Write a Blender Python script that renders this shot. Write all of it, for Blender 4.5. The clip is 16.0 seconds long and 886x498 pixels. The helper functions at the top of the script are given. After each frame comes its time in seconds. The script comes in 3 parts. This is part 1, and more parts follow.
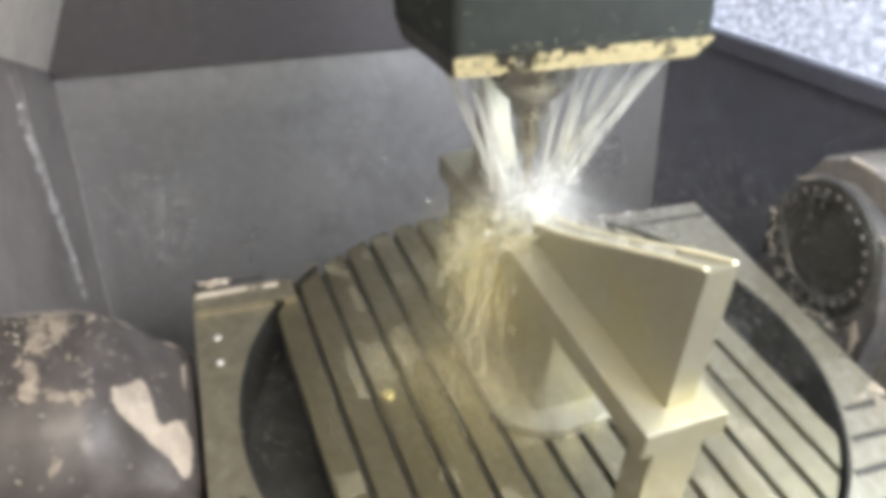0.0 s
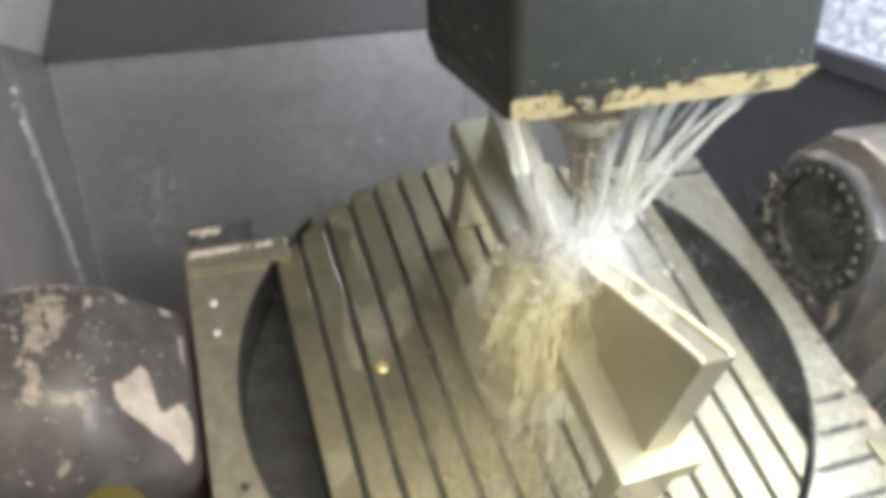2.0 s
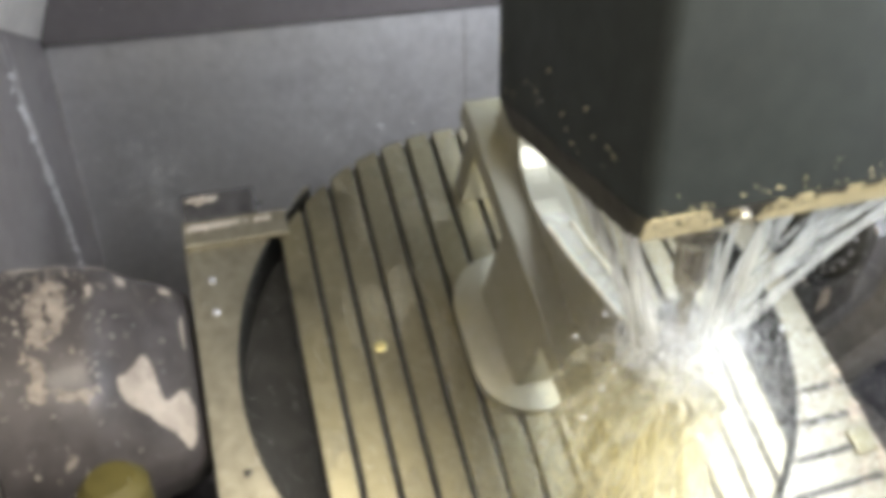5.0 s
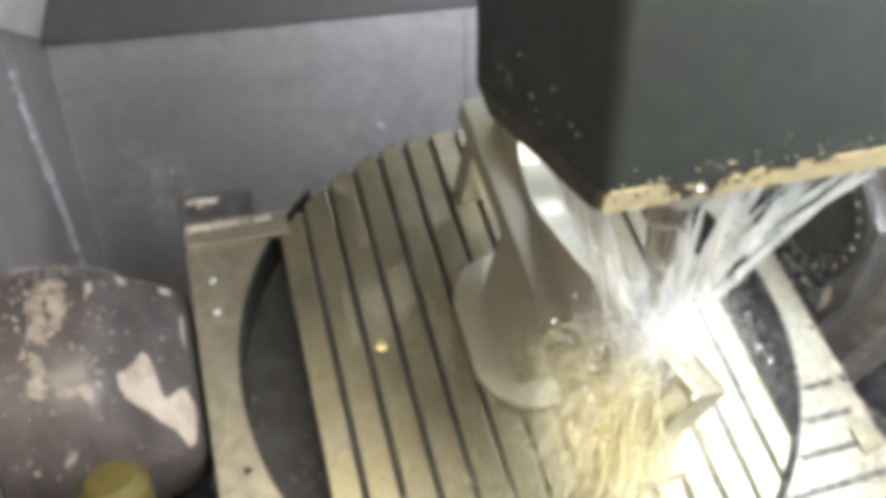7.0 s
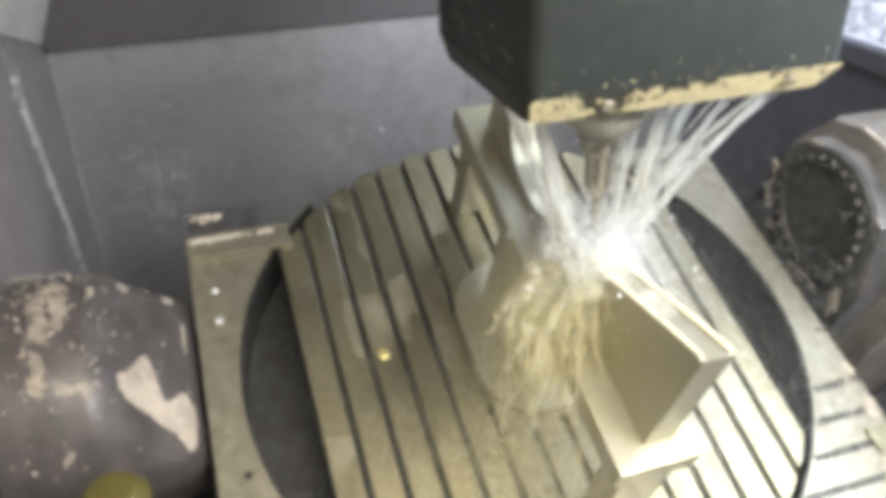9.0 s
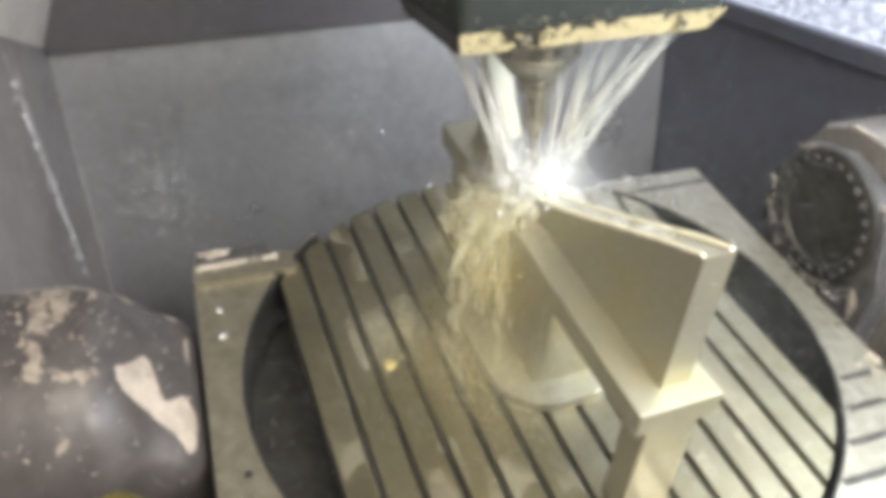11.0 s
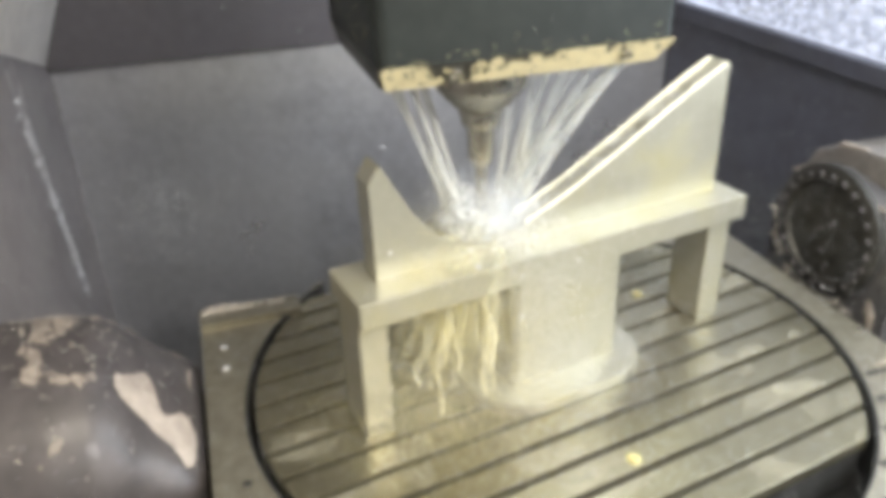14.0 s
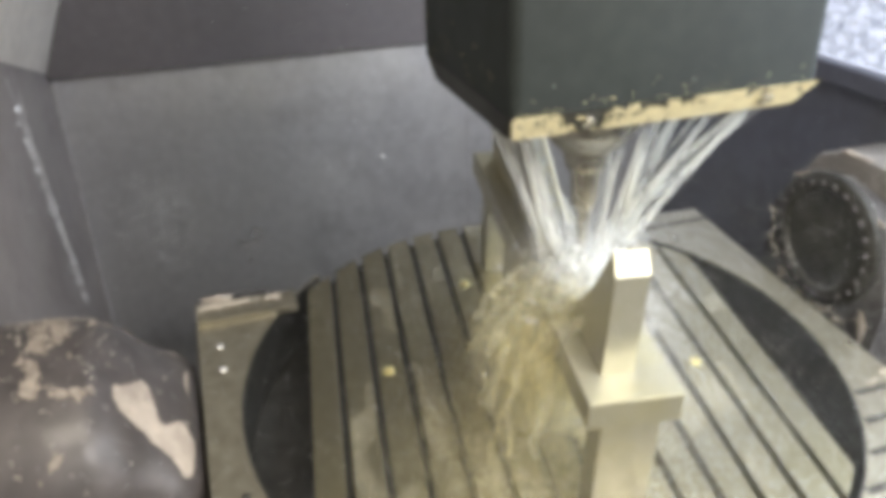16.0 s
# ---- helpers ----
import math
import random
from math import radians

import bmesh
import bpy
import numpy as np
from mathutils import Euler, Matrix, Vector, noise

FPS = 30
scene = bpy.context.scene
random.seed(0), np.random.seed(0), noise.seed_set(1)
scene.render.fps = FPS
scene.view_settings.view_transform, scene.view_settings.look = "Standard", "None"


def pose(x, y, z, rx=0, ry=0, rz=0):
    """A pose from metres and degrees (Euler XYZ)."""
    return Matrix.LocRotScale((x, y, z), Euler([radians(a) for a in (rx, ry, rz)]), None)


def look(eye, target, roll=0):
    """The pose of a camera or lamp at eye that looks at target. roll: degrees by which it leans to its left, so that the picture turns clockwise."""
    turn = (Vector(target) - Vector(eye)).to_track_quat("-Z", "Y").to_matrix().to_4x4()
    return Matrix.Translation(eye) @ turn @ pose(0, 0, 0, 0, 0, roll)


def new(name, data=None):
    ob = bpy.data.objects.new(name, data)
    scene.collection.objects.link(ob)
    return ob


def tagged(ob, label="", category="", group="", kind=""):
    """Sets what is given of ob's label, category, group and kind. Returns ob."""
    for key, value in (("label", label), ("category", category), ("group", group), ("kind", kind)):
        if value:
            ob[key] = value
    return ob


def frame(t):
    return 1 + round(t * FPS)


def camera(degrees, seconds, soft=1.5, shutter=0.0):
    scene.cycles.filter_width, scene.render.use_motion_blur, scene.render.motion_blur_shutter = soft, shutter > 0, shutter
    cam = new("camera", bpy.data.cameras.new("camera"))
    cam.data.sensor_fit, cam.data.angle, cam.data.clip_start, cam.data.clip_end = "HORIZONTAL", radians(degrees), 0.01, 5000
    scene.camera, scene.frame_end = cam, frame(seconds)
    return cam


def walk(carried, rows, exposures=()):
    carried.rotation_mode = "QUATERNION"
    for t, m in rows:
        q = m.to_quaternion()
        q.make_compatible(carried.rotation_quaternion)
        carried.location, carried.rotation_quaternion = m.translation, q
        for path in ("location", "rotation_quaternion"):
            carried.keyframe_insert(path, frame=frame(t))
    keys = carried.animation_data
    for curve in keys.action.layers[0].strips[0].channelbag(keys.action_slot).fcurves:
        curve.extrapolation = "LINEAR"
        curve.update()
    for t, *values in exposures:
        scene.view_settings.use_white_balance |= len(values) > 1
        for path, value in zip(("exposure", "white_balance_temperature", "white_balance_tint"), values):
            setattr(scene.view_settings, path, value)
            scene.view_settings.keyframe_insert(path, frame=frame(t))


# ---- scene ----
# ---- camera ----
cam = camera(58.77, 16.0, soft=6.8, shutter=0.4)
EYE = (-0.342, -0.778, 0.598)
WALK = [
    (0, 62.64, 0.76, -17.24), (0.25, 62.71, 0.64, -17.20), (0.5, 62.76, 0.58, -17.19), (1, 62.36, 0.74, -17.32),
    (1.5, 61.84, 0.80, -17.43), (2, 61.37, 0.98, -17.58), (2.5, 61.09, 0.96, -17.61), (3, 60.88, 1.05, -17.64),
    (3.5, 60.72, 1.14, -17.66), (4, 60.55, 1.11, -17.64), (4.5, 60.40, 1.11, -17.64), (5, 60.27, 1.11, -17.64),
    (5.5, 60.17, 1.11, -17.64), (6, 60.13, 1.10, -17.63), (6.5, 60.13, 1.09, -17.62), (7, 60.18, 1.11, -17.62),
    (7.5, 60.28, 1.12, -17.62), (8, 60.33, 1.23, -17.66), (8.5, 60.44, 1.06, -17.53), (9, 60.53, 1.25, -17.60),
    (9.5, 60.59, 1.35, -17.63), (10, 60.62, 1.38, -17.62), (10.5, 60.65, 1.38, -17.60), (11, 60.68, 1.41, -17.59),
    (11.5, 60.73, 1.50, -17.61), (12, 60.80, 1.65, -17.66), (12.5, 60.96, 1.72, -17.69), (13, 61.24, 1.73, -17.68),
    (13.25, 61.37, 1.75, -17.69), (13.5, 61.50, 1.77, -17.70), (13.75, 61.64, 1.74, -17.68), (14, 61.78, 1.70, -17.64),
    (14.25, 61.89, 1.65, -17.63), (14.5, 62.01, 1.62, -17.63), (14.75, 62.14, 1.63, -17.63), (15, 62.25, 1.63, -17.63),
    (15.5, 62.38, 1.56, -17.62), (16, 62.42, 1.50, -17.63),
]
# the clip's camera opens up while the dark head fills its view
STOPS = ((0, 1.90), (4, 1.86), (6.5, 2.06), (7.5, 2.06), (9, 1.90), (12, 2.0), (13.3, 1.98), (14.5, 1.76), (16, 1.86))
walk(cam, [(t, pose(*EYE, rx, ry, rz)) for t, rx, ry, rz in WALK], STOPS)

# ---- light ----
world = bpy.data.worlds.new("world")
scene.world = world
world.use_nodes = True
world.node_tree.nodes["Background"].inputs[0].default_value = (0.8, 0.88, 1.0, 1)
world.node_tree.nodes["Background"].inputs[1].default_value = 0.25


def area_lamp(name, eye, target, sx, sy, power, colour):
    data = bpy.data.lights.new(name, "AREA")
    data.shape, data.size, data.size_y, data.energy, data.color = "RECTANGLE", sx, sy, power, colour
    lamp = new(name, data)
    lamp.matrix_world = look(eye, target)
    return lamp


# daylight from the hall through the door's window, the roof panel and the side window, and a small lamp in the far corner
area_lamp("door_window_daylight", (0.30, -1.10, 0.85), (0.0, 0.2, 0.0), 0.60, 0.42, 7.0, (1.0, 0.975, 0.95))
area_lamp("roof_panel_daylight", (-0.12, -0.80, 1.27), (-0.15, -0.60, 0.0), 0.7, 0.45, 4.5, (1.0, 0.925, 0.76))
area_lamp("corner_work_lamp", (0.50, 0.60, 1.16), (0.1, 0.6, 0.0), 0.14, 0.10, 0.6, (0.84, 0.92, 1.0))
area_lamp("side_window_daylight", (0.645, -0.40, 0.58), (0.0, 0.0, 0.0), 0.55, 0.50, 2.5, (0.80, 0.91, 1.0))

# ---- materials ----


def material(name, colour, rough=0.5, metal=0.0, vary=0.25, scale=40.0, bump=0.15, dirt=None, dirt_scale=6.0, dirt_amount=0.45, wet=0.0):
    """A surface with grain at a fine scale and stains at a coarse one."""
    m = bpy.data.materials.new(name)
    m.use_nodes = True
    nt = m.node_tree
    b = nt.nodes["Principled BSDF"]
    co = nt.nodes.new("ShaderNodeTexCoord")
    n1 = nt.nodes.new("ShaderNodeTexNoise")
    n1.inputs["Scale"].default_value, n1.inputs["Detail"].default_value = scale, 6
    n2 = nt.nodes.new("ShaderNodeTexNoise")
    n2.inputs["Scale"].default_value, n2.inputs["Detail"].default_value, n2.inputs["Roughness"].default_value = dirt_scale, 8, 0.65
    for n in (n1, n2):
        nt.links.new(co.outputs["Object"], n.inputs["Vector"])
    ramp = nt.nodes.new("ShaderNodeMapRange")
    ramp.inputs[1].default_value, ramp.inputs[2].default_value = 0.3, 0.7
    ramp.inputs[3].default_value, ramp.inputs[4].default_value = 1 - vary, 1 + vary
    nt.links.new(n1.outputs[0], ramp.inputs[0])
    mul = nt.nodes.new("ShaderNodeVectorMath")
    mul.operation = "SCALE"
    mul.inputs[0].default_value = colour
    nt.links.new(ramp.outputs[0], mul.inputs["Scale"])
    mask = nt.nodes.new("ShaderNodeMapRange")
    mask.inputs[1].default_value, mask.inputs[2].default_value = 0.48, 0.66
    mask.inputs[4].default_value = dirt_amount
    nt.links.new(n2.outputs[0], mask.inputs[0])
    mix = nt.nodes.new("ShaderNodeMix")
    mix.data_type = "RGBA"
    nt.links.new(mask.outputs[0], mix.inputs[0])
    nt.links.new(mul.outputs[0], mix.inputs[6])
    mix.inputs[7].default_value = (*(dirt or [c * 0.5 for c in colour]), 1)
    nt.links.new(mix.outputs[2], b.inputs["Base Color"])
    rr = nt.nodes.new("ShaderNodeMapRange")
    rr.inputs[1].default_value, rr.inputs[2].default_value = 0.3, 0.7
    rr.inputs[3].default_value, rr.inputs[4].default_value = max(0.03, rough - 0.12), min(1, rough + 0.12)
    nt.links.new(n2.outputs[0], rr.inputs[0])
    nt.links.new(rr.outputs[0], b.inputs["Roughness"])
    b.inputs["Metallic"].default_value = metal
    b.inputs["Coat Weight"].default_value = wet
    b.inputs["Coat Roughness"].default_value = 0.08
    bp = nt.nodes.new("ShaderNodeBump")
    bp.inputs["Strength"].default_value, bp.inputs["Distance"].default_value = bump, 0.002
    nt.links.new(n1.outputs[0], bp.inputs["Height"])
    nt.links.new(bp.outputs[0], b.inputs["Normal"])
    return m


def through_lit(nt, b, colour, alpha):
    """Half of the light goes through the thin water, and the gaps are clear."""
    tl, mx, tp, mx2 = (nt.nodes.new(k) for k in ("ShaderNodeBsdfTranslucent", "ShaderNodeMixShader", "ShaderNodeBsdfTransparent", "ShaderNodeMixShader"))
    tl.inputs[0].default_value = (*colour, 1)
    mx.inputs[0].default_value = 0.5
    nt.links.new(b.outputs[0], mx.inputs[1])
    nt.links.new(tl.outputs[0], mx.inputs[2])
    nt.links.new(tp.outputs[0], mx2.inputs[1])
    nt.links.new(mx.outputs[0], mx2.inputs[2])
    if isinstance(alpha, float):
        mx2.inputs[0].default_value = alpha
    else:
        nt.links.new(alpha, mx2.inputs[0])
    nt.links.new(mx2.outputs[0], nt.nodes["Material Output"].inputs["Surface"])


def spray_material(name, colour, cover, scale, stretch=(1, 1, 1), soft=0.25):
    """Broken water: white foam with gaps through which the things behind show."""
    m = bpy.data.materials.new(name)
    m.use_nodes = True
    nt = m.node_tree
    b = nt.nodes["Principled BSDF"]
    b.inputs["Base Color"].default_value = (*colour, 1)
    b.inputs["Roughness"].default_value = 0.35
    b.inputs["Transmission Weight"].default_value = 0.0
    co = nt.nodes.new("ShaderNodeTexCoord")
    mp = nt.nodes.new("ShaderNodeMapping")
    mp.inputs["Scale"].default_value = stretch
    n = nt.nodes.new("ShaderNodeTexNoise")
    n.inputs["Scale"].default_value, n.inputs["Detail"].default_value = scale, 5
    r = nt.nodes.new("ShaderNodeMapRange")
    r.inputs[1].default_value, r.inputs[2].default_value = 0.62 - 0.3 * cover - soft / 2, 0.62 - 0.3 * cover + soft / 2
    r.inputs[4].default_value = min(0.95, 0.35 + 0.6 * cover)
    nt.links.new(co.outputs["Object"], mp.inputs[0])
    nt.links.new(mp.outputs[0], n.inputs["Vector"])
    nt.links.new(n.outputs[0], r.inputs[0])
    through_lit(nt, b, colour, r.outputs[0])
    return m


def veil_material(name, colour):
    """Fine milky drops: half of the light goes through them."""
    m = bpy.data.materials.new(name)
    m.use_nodes = True
    b = m.node_tree.nodes["Principled BSDF"]
    b.inputs["Base Color"].default_value, b.inputs["Roughness"].default_value = (*colour, 1), 0.4
    through_lit(m.node_tree, b, colour, 1.0)
    return m


def glow_material(name, colour, strength):
    m = bpy.data.materials.new(name)
    m.use_nodes = True
    b = m.node_tree.nodes["Principled BSDF"]
    b.inputs["Base Color"].default_value = (*colour, 1)
    b.inputs["Emission Color"].default_value, b.inputs["Emission Strength"].default_value = (*colour, 1), strength
    return m


M = {
    "wall": material("brushed_steel_wall", (0.67, 0.665, 0.685), 0.36, 0.75, 0.06, 60, 0.03, (0.25, 0.25, 0.27), 2.2, 0.7),
    "side": material("grey_painted_panel", (0.27, 0.248, 0.242), 0.45, 0.2, 0.1, 50, 0.08, (0.15, 0.135, 0.13), 4, 0.5),
    "navy": material("dark_navy_panel", (0.090, 0.094, 0.125), 0.4, 0.1, 0.15, 50, 0.08, (0.08, 0.08, 0.09), 5, 0.5),
    "beam": material("dark_grey_panel", (0.115, 0.105, 0.112), 0.5, 0.1, 0.1, 50, 0.06, (0.10, 0.092, 0.093), 3, 0.5),
    "window": spray_material("wet_window_film", (0.30, 0.33, 0.40), 0.35, 75, (1, 1, 1), 0.25),
    "body": material("worn_lit_casting", (0.23, 0.21, 0.19), 0.4, 0.3, 0.2, 50, 0.2, (0.15, 0.135, 0.12), 9, 0.6, 0.3),
    "iron": material("dark_cast_iron", (0.095, 0.092, 0.095), 0.33, 0.3, 0.3, 50, 0.3, (0.19, 0.175, 0.16), 10, 0.6, 0.4),
    "foam": material("dried_chip_crust", (0.62, 0.56, 0.48), 0.6, 0.0, 0.3, 120, 0.8, (0.4, 0.33, 0.26), 30, 0.6, 0.3),
    "cradle": material("machined_cradle_steel", (0.32, 0.295, 0.225), 0.36, 0.7, 0.18, 70, 0.12, (0.2, 0.18, 0.14), 9, 0.5, 0.3),
    # near-black base colour holds the shade of the deep recesses
    "pit": material("wet_pit_shade", (0.032, 0.032, 0.030), 0.6, 0.1, 0.3, 40, 0.2, (0.03, 0.03, 0.03), 8, 0.5, 0.3),
    "table": material("ground_table_steel", (0.31, 0.280, 0.185), 0.38, 0.9, 0.10, 90, 0.06, (0.19, 0.168, 0.10), 9, 0.6, 0.3),
    "slot": material("slot_shade", (0.075, 0.069, 0.058), 0.4, 0.4, 0.25, 60, 0.2),
    "alu": material("wet_machined_aluminium", (0.42, 0.405, 0.32), 0.42, 0.6, 0.05, 90, 0.04, (0.44, 0.40, 0.22), 9, 0.6, 0.25),
    "green": material("dark_green_painted_casting", (0.021, 0.025, 0.0235), 0.55, 0.0, 0.15, 60, 0.1, (0.013, 0.015, 0.015), 6, 0.5),
    "cream": material("chipped_cream_paint", (0.68, 0.60, 0.36), 0.5, 0.0, 0.12, 80, 0.3, (0.5, 0.42, 0.24), 60, 0.5),
    "chip": material("bare_dark_metal", (0.05, 0.048, 0.042), 0.45, 0.4, 0.4, 80, 0.4),
    "nose": material("spindle_nose_steel", (0.36, 0.345, 0.30), 0.3, 0.85, 0.2, 60, 0.1, (0.24, 0.21, 0.15), 20, 0.5),
    "tool": material("cutter_steel", (0.48, 0.45, 0.38), 0.25, 0.9, 0.12, 90, 0.05),
    "brass": material("brass_plug", (0.75, 0.66, 0.30), 0.35, 0.6, 0.1, 90, 0.05),
    "flake": material("bright_metal_chips", (0.85, 0.85, 0.85), 0.25, 0.6, 0.1, 50, 0.0),
    "drop": material("coolant_drops", (0.94, 0.95, 0.96), 0.1, 0.0, 0.1, 50, 0.0, wet=0.6),
    "bead": material("cream_coolant", (0.88, 0.84, 0.66), 0.2, 0.0, 0.1, 60, 0.05, wet=0.5),
    "thread": spray_material("milky_coolant_thread", (0.93, 0.89, 0.70), 0.85, 70, (1, 1, 0.3), 0.4),
    "jet": spray_material("white_coolant_jet", (0.88, 0.88, 0.83), 0.52, 60, (1, 1, 0.12), 0.35),
    "mist": spray_material("white_coolant_splash", (0.93, 0.94, 0.90), 0.40, 60, (1, 1, 0.6), 0.5),
    "sheet": spray_material("yellowish_coolant_foam", (0.99, 0.96, 0.74), 0.20, 26, (1, 1, 0.25), 0.75),
    "haze": veil_material("white_spray_mist", (0.95, 0.96, 0.97)),
    "haze_low": veil_material("yellowish_spray_mist", (0.96, 0.91, 0.62)),
    "puddle": spray_material("thin_milky_coolant", (0.80, 0.78, 0.66), 0.12, 22, (1, 0.5, 1), 0.6),
    "yellow": material("yellow_plastic", (0.08, 0.065, 0.010), 0.8, 0.0, 0.1, 60, 0.05),
    "inner": material("light_grey_painted_sheet", (0.36, 0.35, 0.31), 0.6, 0.0, 0.08, 50, 0.05, (0.4, 0.38, 0.33), 4, 0.5),
    "streak": material("dried_coolant", (0.38, 0.37, 0.38), 0.5, 0.0, 0.25, 80, 0.2),
    "crust": spray_material("loose_pale_chips", (0.92, 0.80, 0.67), 0.62, 60, (1, 1, 1), 0.6),
    "drum": material("oily_grey_casting", (0.080, 0.070, 0.068), 0.50, 0.2, 0.25, 40, 0.25, (0.075, 0.066, 0.063), 7, 0.7, 0.12),
    "scrape": material("scraped_bare_metal", (0.46, 0.40, 0.34), 0.55, 0.1, 0.15, 60, 0.15, (0.26, 0.22, 0.19), 22, 0.7),
    "tan": material("warm_grey_painted_panel", (0.66, 0.62, 0.57), 0.5, 0.1, 0.08, 50, 0.05, (0.28, 0.25, 0.23), 4, 0.5),
    "grime": material("grimy_dark_casting", (0.068, 0.062, 0.062), 0.45, 0.1, 0.3, 40, 0.3, (0.11, 0.098, 0.09), 8, 0.6, 0.2),
    "hall": glow_material("bright_hall_behind_window", (0.80, 0.85, 1.0), 0.18),
}

M["green"].node_tree.nodes["Principled BSDF"].inputs["Specular IOR Level"].default_value = 0.22

# ---- mesh helpers ----


def as_mesh(name, bm, mat, smooth=False):
    me = bpy.data.meshes.new(name)
    bmesh.ops.recalc_face_normals(bm, faces=bm.faces)
    bm.to_mesh(me)
    bm.free()
    me.materials.append(mat)
    if smooth:
        for p in me.polygons:
            p.use_smooth = True
        me.set_sharp_from_angle(angle=radians(35))
    return me


def part(name, bm, mat, parent=None, label="", smooth=False):
    ob = new(name, as_mesh(name, bm, mat, smooth))
    ob.parent = parent
    return tagged(ob, label)


def box(bm, x0, x1, y0, y1, z0, z1, bevel=0.0):
    c = bmesh.ops.create_cube(bm, size=1.0)
    for v in c["verts"]:
        v.co = Vector(((x0 + x1) / 2 + v.co.x * (x1 - x0), (y0 + y1) / 2 + v.co.y * (y1 - y0), (z0 + z1) / 2 + v.co.z * (z1 - z0)))
    if bevel:
        es = list({e for v in c["verts"] for e in v.link_edges})
        bmesh.ops.bevel(bm, geom=es, offset=bevel, segments=2, affect="EDGES", profile=0.6)
    return bm


def prism(bm, outline, z0, z1, bevel=0.0):
    """A closed outline in x, y pulled up from z0 to z1."""
    low = [bm.verts.new((x, y, z0)) for x, y in outline]
    top = [bm.verts.new((x, y, z1)) for x, y in outline]
    n = len(outline)
    bm.faces.new(low[::-1])
    cap = bm.faces.new(top)
    for i in range(n):
        bm.faces.new((low[i], low[(i + 1) % n], top[(i + 1) % n], top[i]))
    if bevel:
        bmesh.ops.bevel(bm, geom=list(cap.edges), offset=bevel, segments=2, affect="EDGES", profile=0.6)
    return bm


def turned(bm, rings, seg=40, cx=0.0, cy=0.0):
    """A turned body about a vertical line: rings of (radius, z)."""
    loops = []
    for r, z in rings:
        loops.append([bm.verts.new((cx + r * math.cos(2 * math.pi * i / seg), cy + r * math.sin(2 * math.pi * i / seg), z)) for i in range(seg)])
    for a, b in zip(loops, loops[1:]):
        for i in range(seg):
            bm.faces.new((a[i], a[(i + 1) % seg], b[(i + 1) % seg], b[i]))
    bm.faces.new(loops[0])
    bm.faces.new(loops[-1][::-1])
    return bm


def tube(bm, path, radii, seg=8):
    """A round strand along a path of points."""
    loops = []
    for i, p in enumerate(path):
        a, b = path[max(i - 1, 0)], path[min(i + 1, len(path) - 1)]
        d = (Vector(b) - Vector(a)).normalized()
        u = d.orthogonal().normalized()
        w = d.cross(u)
        loops.append([bm.verts.new(Vector(p) + radii[i] * (u * math.cos(2 * math.pi * k / seg) + w * math.sin(2 * math.pi * k / seg))) for k in range(seg)])
    for a, b in zip(loops, loops[1:]):
        for k in range(seg):
            bm.faces.new((a[k], a[(k + 1) % seg], b[(k + 1) % seg], b[k]))
    bm.faces.new(loops[0][::-1])
    bm.faces.new(loops[-1])
    return bm


def blob(bm, p, rx, ry, rz, rough=0.3, sub=2, seed=0):
    c = bmesh.ops.create_icosphere(bm, subdivisions=sub, radius=1.0)
    off = Vector((seed * 7.3, seed * 3.1, seed * 1.7))
    for v in c["verts"]:
        k = 1 + rough * noise.noise(v.co * 1.6 + off) * 1.6
        v.co = Vector(p) + Vector((v.co.x * rx, v.co.y * ry, v.co.z * rz)) * k
    return bm


def ragged(bm, place, kept, nu, nv, lift):
    """A thin torn skin over a surface: the cells that kept() lets stand, a little proud along lift."""
    top = {}

    def vert(i, j):
        if (i, j) not in top:
            top[i, j] = bm.verts.new(place(i / nu, j / nv) + lift)
        return top[i, j]

    for i in range(nu):
        for j in range(nv):
            if kept((i + 0.5) / nu, (j + 0.5) / nv):
                bm.faces.new((vert(i, j), vert(i + 1, j), vert(i + 1, j + 1), vert(i, j + 1)))
    rim = [e for e in bm.edges if e.is_boundary]
    low = bmesh.ops.extrude_edge_only(bm, edges=rim)
    for v in [g for g in low["geom"] if isinstance(g, bmesh.types.BMVert)]:
        v.co -= lift * 1.6
    return bm


def profile_x(bm, outline, x0, x1, bevel=0.0):
    """A closed outline in y, z pulled along x."""
    lo = [bm.verts.new((x0, y, z)) for y, z in outline]
    hi = [bm.verts.new((x1, y, z)) for y, z in outline]
    n = len(outline)
    a = bm.faces.new(lo)
    b = bm.faces.new(hi[::-1])
    for i in range(n):
        bm.faces.new((lo[i], hi[i], hi[(i + 1) % n], lo[(i + 1) % n]))
    if bevel:
        bmesh.ops.bevel(bm, geom=list(a.edges) + list(b.edges), offset=bevel, segments=2, affect="EDGES", profile=0.6)
    return bm


def flakes(name, places, size, mat, rng, label, category):
    """Many tiny curled chips in one mesh. places: points with the direction in which they stick out."""
    bm = bmesh.new()
    for p, nrm in places:
        s = size * rng.uniform(0.35, 1.3)
        nrm = Vector(nrm)
        u = nrm.orthogonal().normalized()
        u = Matrix.Rotation(rng.uniform(0, 6.28), 3, nrm) @ u
        w = nrm.cross(u)
        q = [Vector(p) + u * s, Vector(p) + w * s * 0.5, Vector(p) - u * s * 0.8, Vector(p) - w * s * 0.45]
        a = [bm.verts.new(x) for x in q]
        t = bm.verts.new(Vector(p) + nrm * s * rng.uniform(0.2, 0.35) + u * s * 0.2)
        for i in range(4):
            bm.faces.new((a[i], a[(i + 1) % 4], t))
        bm.faces.new(a[::-1])
    ob = part(name, bm, mat)
    return tagged(ob, label, category, kind="stuff")


